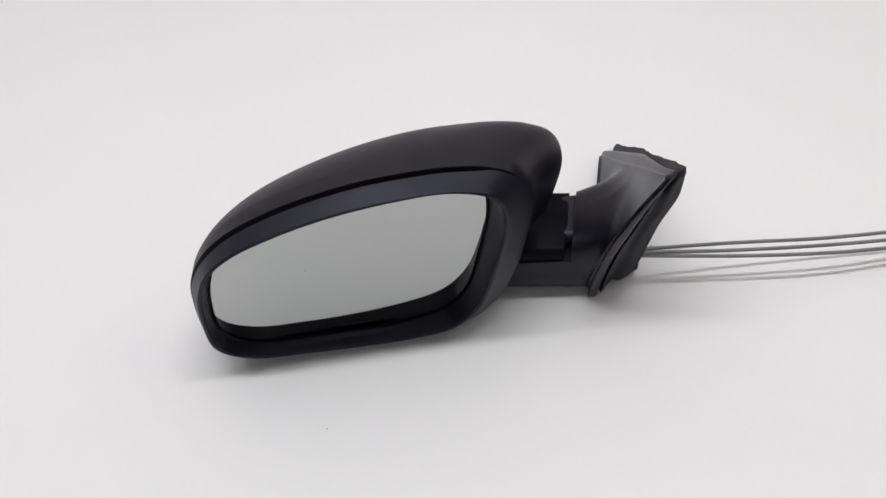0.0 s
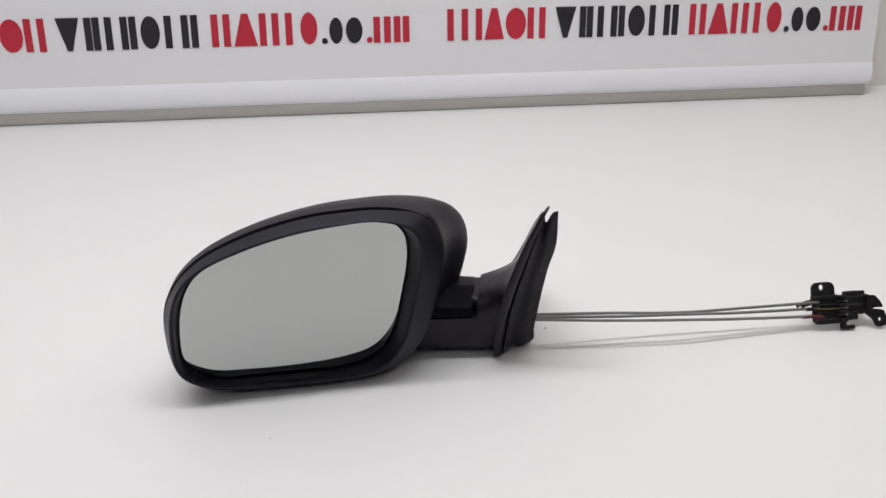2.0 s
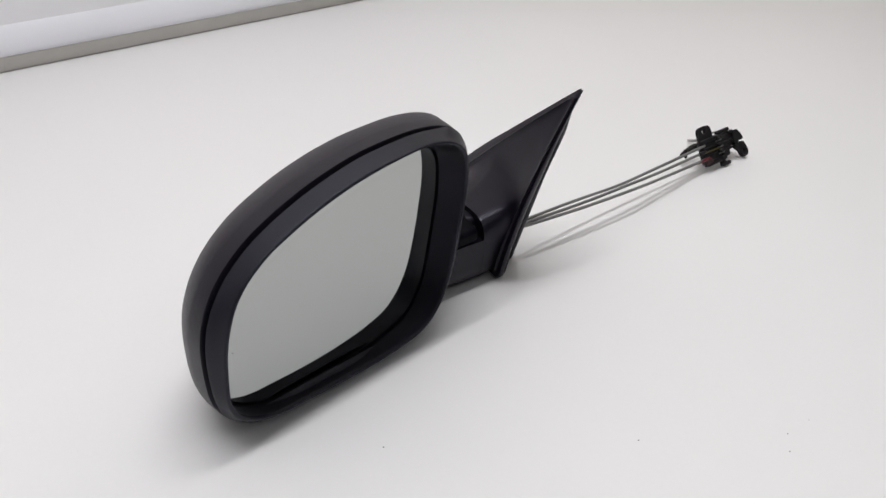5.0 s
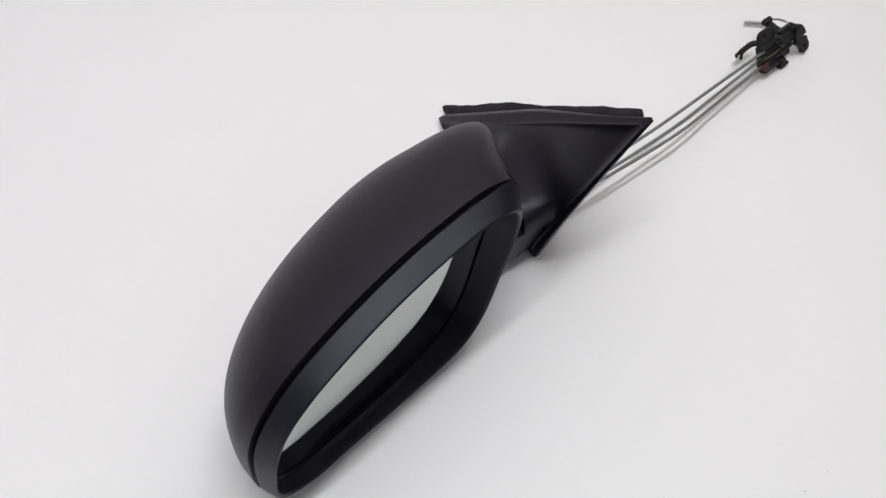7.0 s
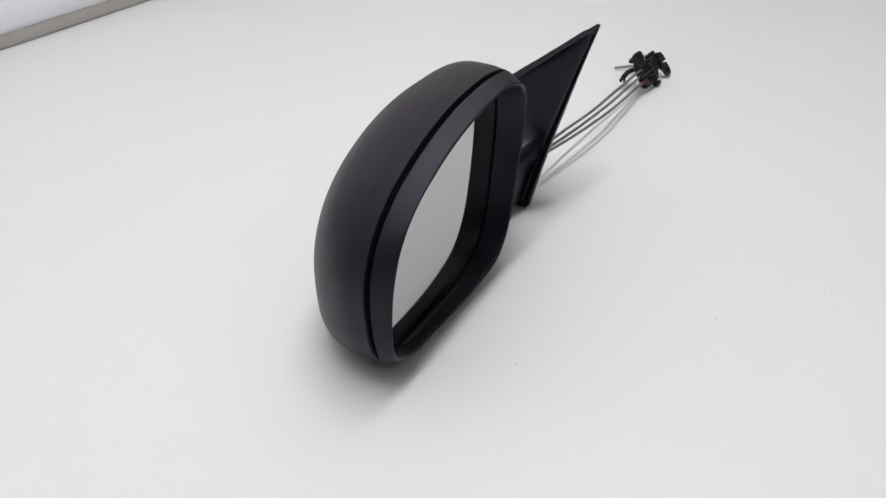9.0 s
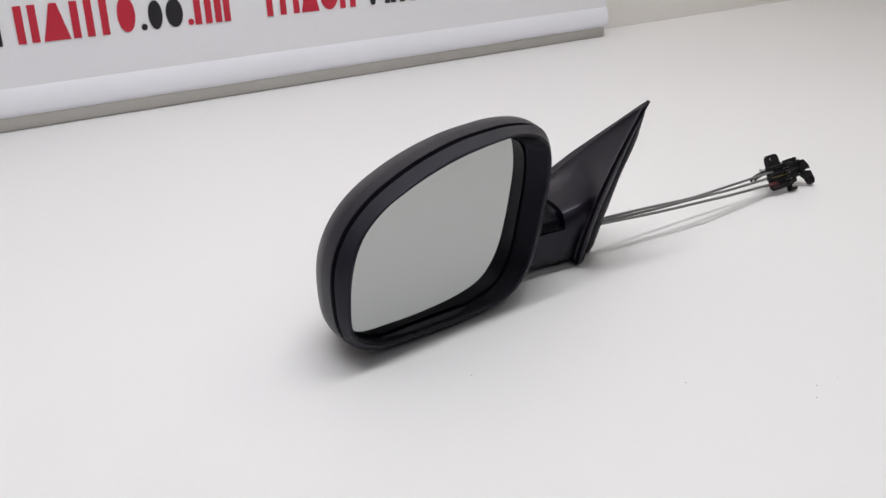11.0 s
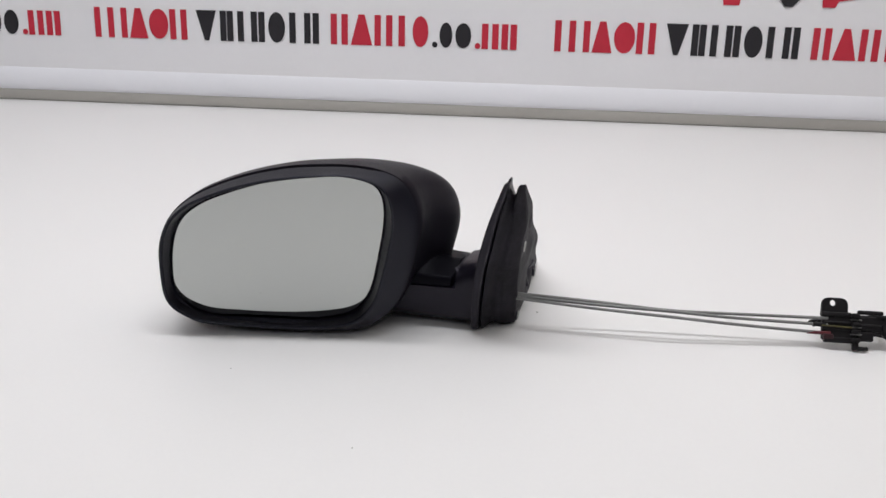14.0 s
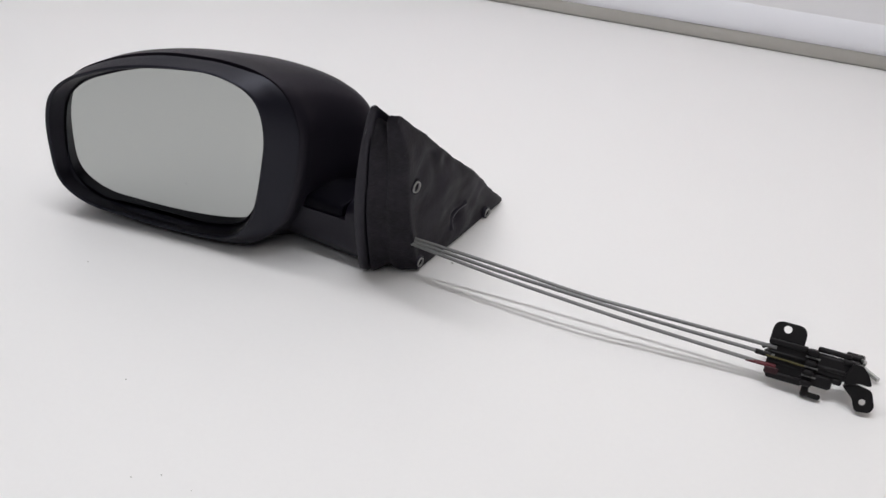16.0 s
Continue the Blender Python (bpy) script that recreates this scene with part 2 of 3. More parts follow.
# each sign: b one bar, p a pair of bars, u a triangle, v a triangle upside down, o an upright oval, d a dot; its start and width in millimetres
LINE = [(RED, 1.0, "b 0 23, p 26 27, u 56 26, o 84 27, p 113 24"),
        (BLACK_INK, 1.0, "v 150 28, p 183 18, p 207 27, b 236 8, o 249 23, b 272 20, p 298 20"),
        (RED, 1.0, "p 334 23, u 361 29, p 393 24, b 418 23, o 444 21"),
        (BLACK_INK, 0.82, "d 470 7, o 480 17, o 501 21"), (RED, 0.82, "d 527 7, p 536 22, p 562 20")]


def text_line(left, base):
    cap, s = 0.0395, 0.0085
    for ink, tall, signs in LINE:
        for entry in signs.split(", "):
            sign, start, wide = entry.split()
            x, w, h = left + float(start) / 1000, float(wide) / 1000, cap * tall
            if sign == "b":
                print_shape("print_bar", bar(x + (w - s) / 2, base, s, h), ink)
            elif sign == "p":
                print_shape("print_bar", bar(x, base, s, h), ink)
                print_shape("print_bar", bar(x + w - s, base, s, h), ink)
            elif sign == "u":
                print_shape("print_triangle", [(x, base), (x + w, base), (x + w / 2 + 0.004, base + h), (x + w / 2 - 0.004, base + h)], ink)
            elif sign == "v":
                print_shape("print_triangle", [(x, base + h), (x + w / 2 - 0.003, base), (x + w / 2 + 0.003, base), (x + w, base + h)], ink)
            elif sign == "o":
                print_shape("print_oval", [(x + w / 2 * (1 + math.cos(a)), base + h / 2 * (1 + math.sin(a)))
                                           for a in (2 * math.pi * j / 24 for j in range(24))], ink)
            else:
                print_shape("print_dot", [(x + 0.0038 * (1 + math.cos(a)), base + 0.0038 * (1 + math.sin(a)))
                                          for a in (2 * math.pi * j / 12 for j in range(12))], ink)


def emblem(left, base, size):
    """The emblem over the line: a red block, a black wedge and a red rounded block under two thin red arcs."""
    def at(x, z):
        return (left + x * size, base + z * size)
    print_shape("emblem_block", [at(0.0, 0.046), at(0.0, 0.029), at(0.030, 0.024), at(0.034, 0.0), at(0.054, 0.0), at(0.058, 0.024), at(0.094, 0.032), at(0.082, 0.046)], RED)
    print_shape("emblem_wedge", [at(0.075, 0.047), at(0.112, 0.0), at(0.122, 0.0), at(0.166, 0.047), at(0.144, 0.047), at(0.118, 0.020), at(0.098, 0.047)], BLACK_INK, 0.0013)
    print_shape("emblem_block", [at(0.152, 0.046), at(0.205, 0.046), at(0.216, 0.042), at(0.221, 0.030), at(0.216, 0.018), at(0.205, 0.012), at(0.180, 0.008),
                                 at(0.176, 0.0), at(0.160, 0.0), at(0.158, 0.024)], RED)
    for x0, x1, z0, rise in ((0.012, 0.10, 0.056, 0.010), (0.125, 0.224, 0.050, 0.016)):
        arc = [(k / 12, rise * math.sin(math.pi * (0.25 + 0.7 * k / 12))) for k in range(13)]
        upper = [at(x0 + (x1 - x0) * f, z0 + z) for f, z in arc]
        lower = [at(x0 + (x1 - x0) * f, z0 + z - 0.003 * math.sin(math.pi * f)) for f, z in arc[-2:0:-1]]
        print_shape("emblem_arc", upper + lower, RED)


for k in range(3):
    text_line(-1.0584 + 0.624 * k, 0.0900)
    emblem(-0.877 + 0.626 * k, 0.1545, 0.97)

# ---------------------------------------------------------------- the wing mirror
mirror = tagged(new("wing_mirror"), "black plastic car wing mirror lying on a white worktop", "wing mirror")
mirror.matrix_world = pose(0, 0, -0.0050, 0.544)     # it rests on its foot and the lip, not quite level
CENTRE = (-0.010, 0.078)
# reach of the lip and of the seam from the centre, each 15 degrees from +x towards +z
LIP = [86.6, 93.5, 98.0, 83.8, 67.9, 59.2, 54.9, 53.7, 55.4, 60.2, 69.2, 78.3, 82.9, 87.4, 94.3, 86.1, 73.7, 67.8, 66.2, 68.5, 74.9, 84.7, 86.5, 84.7]
SEAM = [103.8, 109.3, 107.2, 87.6, 72.1, 63.6, 58.8, 57.3, 58.7, 63.2, 71.3, 80.7, 88.2, 92.5, 97.9, 92.2, 78.6, 72.1, 70.6, 73.8, 82.1, 95.2, 101.2, 101.9]
PANE = [77.1, 82.9, 88.0, 75.5, 60.7, 52.5, 48.4, 47.1, 48.5, 52.8, 61.4, 71.2, 76.7, 82.3, 89.8, 82.3, 71.0, 65.4, 63.8, 65.6, 71.2, 79.1, 78.9, 76.0]
AROUND = 144


def smooth_reach(values):
    """Reach at even angles from the few given ones, along a smooth closed line through their ends."""
    n = len(values)
    turn = np.arange(n) * 2 * np.pi / n
    pts = np.stack([np.cos(turn), np.sin(turn)], 1) * np.array(values)[:, None] / 1000
    t = np.linspace(0, 1, 30, endpoint=False)[:, None]
    dense = []
    for i in range(n):
        p0, p1, p2, p3 = pts[i - 1], pts[i], pts[(i + 1) % n], pts[(i + 2) % n]
        dense.append(0.5 * (2 * p1 + (p2 - p0) * t + (2 * p0 - 5 * p1 + 4 * p2 - p3) * t ** 2 + (3 * p1 - p0 - 3 * p2 + p3) * t ** 3))
    dense = np.concatenate(dense)
    reach = np.interp(np.linspace(0, 2 * np.pi, AROUND, endpoint=False), np.unwrap(np.arctan2(dense[:, 1], dense[:, 0])), np.hypot(dense[:, 0], dense[:, 1]), period=2 * np.pi)
    for _ in range(4):
        reach = 0.5 * reach + 0.25 * (np.roll(reach, 1) + np.roll(reach, -1))
    return reach


TURN = np.linspace(0, 2 * np.pi, AROUND, endpoint=False)
COS, SIN = np.cos(TURN), np.sin(TURN)
LIP_R, SEAM_R, PANE_R = smooth_reach(LIP), smooth_reach(SEAM), smooth_reach(PANE)


def head_ring(u, v, y):
    return [Vector((CENTRE[0] + a, b, CENTRE[1] + c)) for a, b, c in zip(u, np.broadcast_to(y, u.shape), v)]


lip_u, lip_v = LIP_R * COS, LIP_R * SIN
lip_y = -0.0219 + 0.0799 * lip_u - 0.0224 * lip_v - 0.3965 * lip_u ** 2 + 0.2576 * lip_u * lip_v - 0.6823 * lip_v ** 2
seam_u, seam_v = SEAM_R * COS, SEAM_R * SIN
seam_y = -0.0110 + 0.0808 * seam_u + 0.0278 * seam_v - 0.0472 * seam_u ** 2 - 0.0455 * seam_u * seam_v - 0.6828 * seam_v ** 2

# the gap between ring and shell is wide over the top and the outer end, a hairline elsewhere
DEG = np.degrees(TURN)
WIDE = np.clip((DEG - 36) / 2.5, 0, 1) * np.clip((212 - DEG) / 5, 0, 1)
GAP = 0.0007 + 0.0020 * WIDE
STEP = 0.0007 * WIDE         # the ring lies a little under the shell there

# housing: back shell from the seam to the apex behind
APEX = (0.0576, 0.0658, 0.0513)
FULL = np.exp(-(((DEG + 160) % 360 - 180) / 38) ** 2)      # the neck end, a little above level
power = 0.8515 + 0.2537 * COS - 0.44 * SIN + 0.0532 * np.cos(2 * TURN) - 0.0113 * np.sin(2 * TURN)
rings = []
for inset, dy in ((0.0060, 0.0), (0.0016, 0.0), (0.0004, 0.0004)):
    f = 1 - inset / SEAM_R
    rings.append(head_ring(seam_u * f, seam_v * f, seam_y + GAP / 2 + dy))
for step in range(0, 61):
    s = step / 60
    turn = radians(0.25 * (1 - s) + 89.97 * (3 * s - 3 * s * s + s ** 3) * s ** 0.7)
    f, g = math.cos(turn) ** power, math.sin(turn) ** 0.3963
    cx = CENTRE[0] + (APEX[0] - CENTRE[0]) * math.sin(turn) ** 0.7988
    cz = CENTRE[1] + (APEX[2] - CENTRE[1]) * math.sin(turn) ** 0.5952
    y = seam_y + GAP / 2 + 0.0012 + (APEX[1] - seam_y) * g
    f = f * (1 + 0.0406 * FULL * 4 * g * (1 - g))
    rings.append([Vector((cx + a * b, c, cz + d * b)) for a, b, c, d in zip(seam_u, f, y, seam_v)])
bm = bmesh.new()
loft(bm, rings, cap_end=True)
part("housing", bm, PLASTIC, mirror, "grained matt black shell", angle=60)

# bezel: from the seam forward to the lip and back into the recess
def glass_y(u, v):
    return -0.0103 + 0.099 * u + 0.0098 * v


rings = []
for inset, dy in ((0.0080, 0.0030), (0.0064, 0.0)):
    f = 1 - inset / SEAM_R
    rings.append(head_ring(seam_u * f, seam_v * f, seam_y + dy))
for inset, dy in ((0.0060, 0.0), (0.0016, 0.0), (0.0006, -0.0004)):
    f = 1 - (inset + STEP) / SEAM_R
    rings.append(head_ring(seam_u * f, seam_v * f, seam_y - GAP / 2 + dy))
for s in (0.12, 0.3, 0.5, 0.7, 0.86, 0.95):
    bulge = -0.0002 * math.sin(math.pi * s)
    low = 1 - (0.0006 + STEP * (1 - s)) / SEAM_R
    u = seam_u * low * (1 - s) + lip_u * s
    v = seam_v * low * (1 - s) + lip_v * s
    r = np.hypot(u, v)
    rings.append(head_ring(u * (1 + bulge / r), v * (1 + bulge / r), (seam_y - GAP / 2 - 0.0010) * (1 - s) + lip_y * s - bulge * 0.6))
for inset, dy in ((0.0, 0.0), (0.0009, -0.0005), (0.0020, 0.0), (0.0026, 0.0014)):
    f = 1 - inset / LIP_R
    rings.append(head_ring(lip_u * f, lip_v * f, lip_y + dy))
bm = bmesh.new()
loft(bm, rings)
part("bezel", bm, BEZEL, mirror, "smooth black ring round the glass", angle=60)

# recess wall with its step, from the lip back to the glass
pane_u, pane_v = PANE_R * COS, PANE_R * SIN
pane_y = glass_y(pane_u, pane_v)
rings = []
lip_f = 1 - 0.0026 / LIP_R
for share, out, back in ((0.0, 0.0, 0.0012), (0.06, 0.0, 0.0012), (0.5, 0.0003, 0.0002), (0.97, 0.0, -0.0003), (1.0, 0.0004, 0.0004), (1.0, 0.0005, 0.0036)):
    pane_f = 1 + 0.0014 / PANE_R
    u, v = lip_u * lip_f * (1 - share) + pane_u * pane_f * share, lip_v * lip_f * (1 - share) + pane_v * pane_f * share
    r = np.hypot(u, v)
    rings.append(head_ring(u * (1 + out / r), v * (1 + out / r), lip_y * (1 - share) + pane_y * share + back))
bm = bmesh.new()
loft(bm, rings, False, True)
part("recess_wall", bm, INNER_SHADE, mirror, "stepped recess behind the ring, toned dark for shade", angle=25)

bm = bmesh.new()
loft(bm, [head_ring(pane_u, pane_v, pane_y + 0.0018), head_ring(pane_u, pane_v, pane_y + 0.0005),
          head_ring(pane_u * 0.995, pane_v * 0.995, glass_y(pane_u * 0.995, pane_v * 0.995))], True, True)
part("mirror_glass", bm, GLASS, mirror, "plain grey silvered mirror glass", angle=30)

# sail: the triangular panel that closes the window corner, with its neck
SAIL = [(-0.0312, 0.1468), (0.0005, 0.0068), (0.134, 0.0058)]   # y and z of its corners


def sail_x(y, z):
    """The panel's plane, its front edge bowed a little towards the head."""
    from_edge = (y + 0.031 - 0.2148 * (0.147 - z)) * 0.978
    bow = 0.010 * math.sin(math.pi * min(1, max(0, z / 0.147))) * math.exp(-max(0, from_edge) / 0.03)
    return 0.1334 + 0.271 * y + 0.2694 * z - bow - 0.0026 * min(1, max(0, (z - 0.08) / 0.065)) ** 1.4


NECK = (0.031, 0.0305)
tri = resample(rounded(SAIL + [(0.0520, 0.0800)], [0.0015, 0.0028, 0.002, 0.4], 8), 120)
away = [math.atan2(p.y - NECK[1], p.x - NECK[0]) for p in tri]


def oval(a, b, angle, e=4.0):
    c, s = math.cos(angle), math.sin(angle)
    r = (abs(c / a) ** e + abs(s / b) ** e) ** (-1 / e)
    return NECK[0] + r * c, NECK[1] + r * s


def inset_tri(d):
    out = []
    for p, a in zip(tri, away):
        r = math.hypot(p.x - NECK[0], p.y - NECK[1])
        out.append((p.x - d * math.cos(a) * min(1, r / 0.03), p.y - d * math.sin(a) * min(1, r / 0.03)))
    return out


def sail_thick(z):
    return 0.0068 - 0.0044 * min(1, max(0, (z - 0.085) / 0.055))


def joint_lean(y):
    """The pivot's joint stands askew: its far side lies further from the head."""
    return 0.25 * (y - 0.0045)


rings = []
for d, back, share in ((0.0060, 0.0003, 1), (0.0008, 0.0, 1), (0.0, -0.0010, 1), (0.0, 0.0026, 0), (0.0007, 0.0016, 0), (0.0050, 0.0013, 0), (0.0056, 0.0002, 0), (0.0062, -0.0006, 0)):
    rings.append([Vector((sail_x(y, z) + back + share * sail_thick(z), y, z)) for y, z in inset_tri(d)])
rim = inset_tri(0.0068)
for k in range(1, 31):
    s = 1 - (1 - k / 30) ** 1.5
    ring = []
    for (y, z), a in zip(rim, away):
        oy, oz = oval(0.0265, 0.0237, a)
        yy, zz = y + (oy - y) * s, z + (oz - z) * s
        span = min(0.031, math.hypot(oy - y, oz - z))
        h = max(0.0, 1 - math.hypot(oy - yy, oz - zz) / max(1e-5, span)) ** (1.4 + 1.9 * span / 0.031)
        ring.append(Vector(((sail_x(yy, zz) + 0.0010 * min(1, s * 8)) * (1 - h) + (0.1230 + joint_lean(yy)) * h, yy, zz)))
    rings.append(ring)
bm = bmesh.new()
loft(bm, rings, True, True)
part("sail_panel", bm, SAIL_SKIN, mirror, "matt black triangular corner panel flaring from the neck", angle=50)


def neck_ring(x, front, low, top=0.0397, n=48):
    """The foot's section: the lower part of the flare's own oval, cut level at the top."""
    lean = joint_lean(0.031) * min(1, max(0, (x - 0.08) / 0.04))
    cy, cz, a, b = (front + 0.0575) / 2, (low + 0.0542) / 2, (0.0575 - front) / 2, (0.0542 - low) / 2
    ring = []
    for j in range(n):
        t = 2 * math.pi * j / n
        c, s = math.cos(t), math.sin(t)
        r = (abs(c) ** 4 + abs(s) ** 4) ** -0.25
        y = cy + a * r * c
        ring.append(Vector((x + lean * joint_lean(y) / joint_lean(0.031), y, min(top, cz + b * r * s))))
    return ring


bm = bmesh.new()
loft(bm, [neck_ring(0.056, 0.0100, 0.0115), neck_ring(0.074, 0.0086, 0.0100), neck_ring(0.092, 0.0072, 0.0087), neck_ring(0.106, 0.0062, 0.0079),
          neck_ring(0.116, 0.0054, 0.0073), neck_ring(0.1206, 0.0049, 0.0070), neck_ring(0.1238, 0.0045, 0.0067)], True, True)
part("neck_base", bm, SAIL_SKIN, mirror, "black plastic foot under the pivot")


def collar_ring(x, front, top, back):
    """The collar's section: an upright front that rounds over into a long sloping top; y and z."""
    base = 0.0405
    pts = rounded([(front, base), (front + 0.0006, base + 0.0075), (back, top), (0.0560, top - 0.004), (0.0565, base)], [0.0006, 0.0045, 0.0140, 0.0060, 0.0010], 8)
    share = min(1, max(0, (x - 0.08) / 0.04))
    return [Vector((x + joint_lean(y) * share, y, z)) for y, z in pts]


bm = bmesh.new()
loft(bm, [collar_ring(0.064, 0.0125, 0.0900, 0.020), collar_ring(0.072, 0.0112, 0.0820, 0.022), collar_ring(0.080, 0.0100, 0.0740, 0.024), collar_ring(0.087, 0.0091, 0.0675, 0.026),
          collar_ring(0.093, 0.0084, 0.0625, 0.028), collar_ring(0.099, 0.0078, 0.0585, 0.030), collar_ring(0.105, 0.0073, 0.0556, 0.031), collar_ring(0.112, 0.0069, 0.0536, 0.032),
          collar_ring(0.1174, 0.0066, 0.0527, 0.033), collar_ring(0.1186, 0.0070, 0.0523, 0.033), collar_ring(0.1190, 0.0080, 0.0515, 0.033)], True, True)
part("pivot_collar", bm, COLLAR_SHADED, mirror, "satin black folding pivot collar, toned down for shade", angle=35)

bm = bmesh.new()
core = rounded([(0.016, 0.028), (0.053, 0.028), (0.053, 0.0505), (0.016, 0.0505)], 0.006, 6)
loft(bm, [[Vector((x + joint_lean(y), y, z)) for y, z in core] for x in (0.108, 0.130)], True, True)
part("pivot_core", bm, INNER_SHADE, mirror, "dark core inside the pivot gap")

# gasket body behind the sail
BACK = [(-0.0206, 0.1390), (0.0185, 0.0048), (0.1425, 0.0042)]
inner = resample(rounded([(-0.0190, 0.1260), (0.0050, 0.0078), (0.126, 0.0072)], 0.003, 8), 120)
foot = resample(rounded([(-0.0292, 0.1412), (0.0008, 0.0066), (0.132, 0.0058)], 0.002, 8), 120)
outer = resample(rounded(BACK, [0.003, 0.008, 0.0015], 8), 120)
for p in outer:
    if p.y > 0.012 and p.y > 0.010 + 0.75 * (0.139 - p.x) * 0.9:      # the long upper edge sags, with one fold
        push = 0.0014 * math.exp(-((p.x - 0.080) / 0.022) ** 2) - 0.0003 * math.exp(-((p.x - 0.054) / 0.006) ** 2)
        p += Vector((0.655, 0.755)) * push
mid_y, mid_z = 0.045, 0.045


def gasket_x(y, z):
    """The plane of the gasket's back, thicker towards the foot."""
    bulge = 0.0035 * math.exp(-((y - 0.075) ** 2 + (z - 0.045) ** 2) / 0.032 ** 2)
    return 0.1668 + 0.125 * y + 0.065 * z + 0.003 * math.exp(-((z - 0.105) / 0.02) ** 2) + bulge


def relief(y, z):
    """Lumps, folds and dents of the fibrous back."""
    lump = noise.noise(Vector((y, z, 0.3)) * 38) * 0.0024 + noise.noise(Vector((y, z, 1.3)) * 95) * 0.0009
    fold = (abs(noise.noise(Vector((y * 1.3, z * 0.9, 4.1)) * 27)) - 0.25) * 0.0030
    dent = 0.0
    for cy, cz, r, deep in ((0.063, 0.029, 0.0050, 0.0045), (0.026, 0.098, 0.009, 0.0042), (0.040, 0.086, 0.006, 0.0030), (0.012, 0.062, 0.008, 0.0012), (0.082, 0.030, 0.006, 0.0020)):
        dent += deep * math.exp(-((y - cy) ** 2 + (z - cz) ** 2) / r ** 2)
    return lump + fold - dent


rings = []
for wall, q in ((0, 0.0), (0, 0.10), (1, 0.11), (1, 0.115), (1, 0.19), (1, 0.22), (1, 0.28), (1, 0.36), (1, 0.44), (1, 0.51), (1, 0.58), (1, 0.66), (1, 0.76), (1, 0.86), (1, 0.93), (1, 0.97), (1, 0.99)):
    ring = []
    for p, f, o in zip(inner, foot, outer):
        y, z = (f.x + (o.x - f.x) * q, f.y + (o.y - f.y) * q) if wall else (p.x, p.y)
        if wall:
            hollow = 0.085 * math.exp(-((q - 0.35) / 0.16) ** 2) * min(1, max(0, (q - 0.13) / 0.08)) + 0.045 * min(1, max(0, (z - 0.118) / 0.012)) * min(1, max(0, (0.56 - q) / 0.12)) * max(0, 1 - (q / 0.7) ** 2) + 0.012 * max(0, (q - 0.9) / 0.1) ** 2
            y, z = y + (mid_y - y) * hollow, z + (mid_z - z) * hollow
        rough = noise.noise(Vector((y, z, 7.0)) * 160) * 0.00035 * q + noise.noise(Vector((y, z, q * 3)) * 45) * 0.0009 * q
        x0 = sail_x(y, z) + sail_thick(z) - 0.0006
        ring.append(Vector((x0 + (gasket_x(y, z) - x0) * q + rough, y + rough, z + rough)))
    rings.append(ring)
for k in range(1, 25):
    s = 0.95 * k / 24
    ring = []
    for q in outer:
        y, z = q.x + (mid_y - q.x) * s, q.y + (mid_z - q.y) * s
        ring.append(Vector((gasket_x(y, z) + 0.0004 + relief(y, z) * min(1, s * 5), y, z)))
    rings.append(ring)
bm = bmesh.new()
loft(bm, rings, True, True)
gasket = part("gasket_body", bm, FOAM, mirror, "worn dark fibrous gasket and bracket behind the panel", angle=50)


for y, z, r, mat, look_of in ((0.0068, 0.0772, 0.0040, BRIGHT, "worn bright steel threaded insert"), (0.1110, 0.0082, 0.0034, BRIGHT, "worn bright steel threaded insert"), (0.0215, 0.0118, 0.0034, BRIGHT, "worn bright steel threaded insert")):
    m = Matrix.Translation((gasket_x(y, z) + (0.0012 if y < 0.1 else 0.0022), y, z)) @ Vector((1, -0.125, -0.085)).to_track_quat("Z", "Y").to_matrix().to_4x4()

    def hoop(rad, h):
        return [m @ Vector((rad * math.cos(a), rad * math.sin(a), h)) for a in (2 * math.pi * j / 24 for j in range(24))]

    bm = bmesh.new()
    loft(bm, [hoop(r, -0.003), hoop(r, 0.0004), hoop(r * 0.96, 0.0006), hoop(r * 0.88, 0.0006), hoop(r * 0.84, 0.0003), hoop(r * 0.84, -0.003)])
    part("threaded_insert", bm, mat, gasket, look_of)
    # The cap's dark colour stands in for the unlit bore.
    bm = bmesh.new()
    loft(bm, [hoop(r * 0.84, -0.0035), hoop(r * 0.835, -0.0006), hoop(r * 0.7, -0.0008), hoop(r * 0.2, -0.0026)], True, True)
    part("insert_bore", bm, INNER_SHADE, gasket, "dark cap imitating the unlit threaded bore")
    # A dark ring takes the place of shade in the recess around.
    bm = bmesh.new()
    loft(bm, [hoop(r * 1.42, -0.0040), hoop(r * 1.36, -0.0004), hoop(r * 1.25, 0.0), hoop(r * 1.02, -0.0010)], True, False)
    part("insert_recess_shade", bm, INNER_SHADE, gasket, "dark ring imitating the shaded recess round the insert")

# Half-sunk dark bar, put in for the shade inside the hooked slot.
bm = bmesh.new()
tube(bm, [(gasket_x(y, z) + relief(y, z) - 0.0002, y, z) for y, z in ((0.0585, 0.0195), (0.0600, 0.0270), (0.0650, 0.0325), (0.0735, 0.0355))], 0.0025, 8, 20)
part("slot_shade", bm, INNER_SHADE, gasket, "dark bar imitating the shade in the gasket's hooked slot")

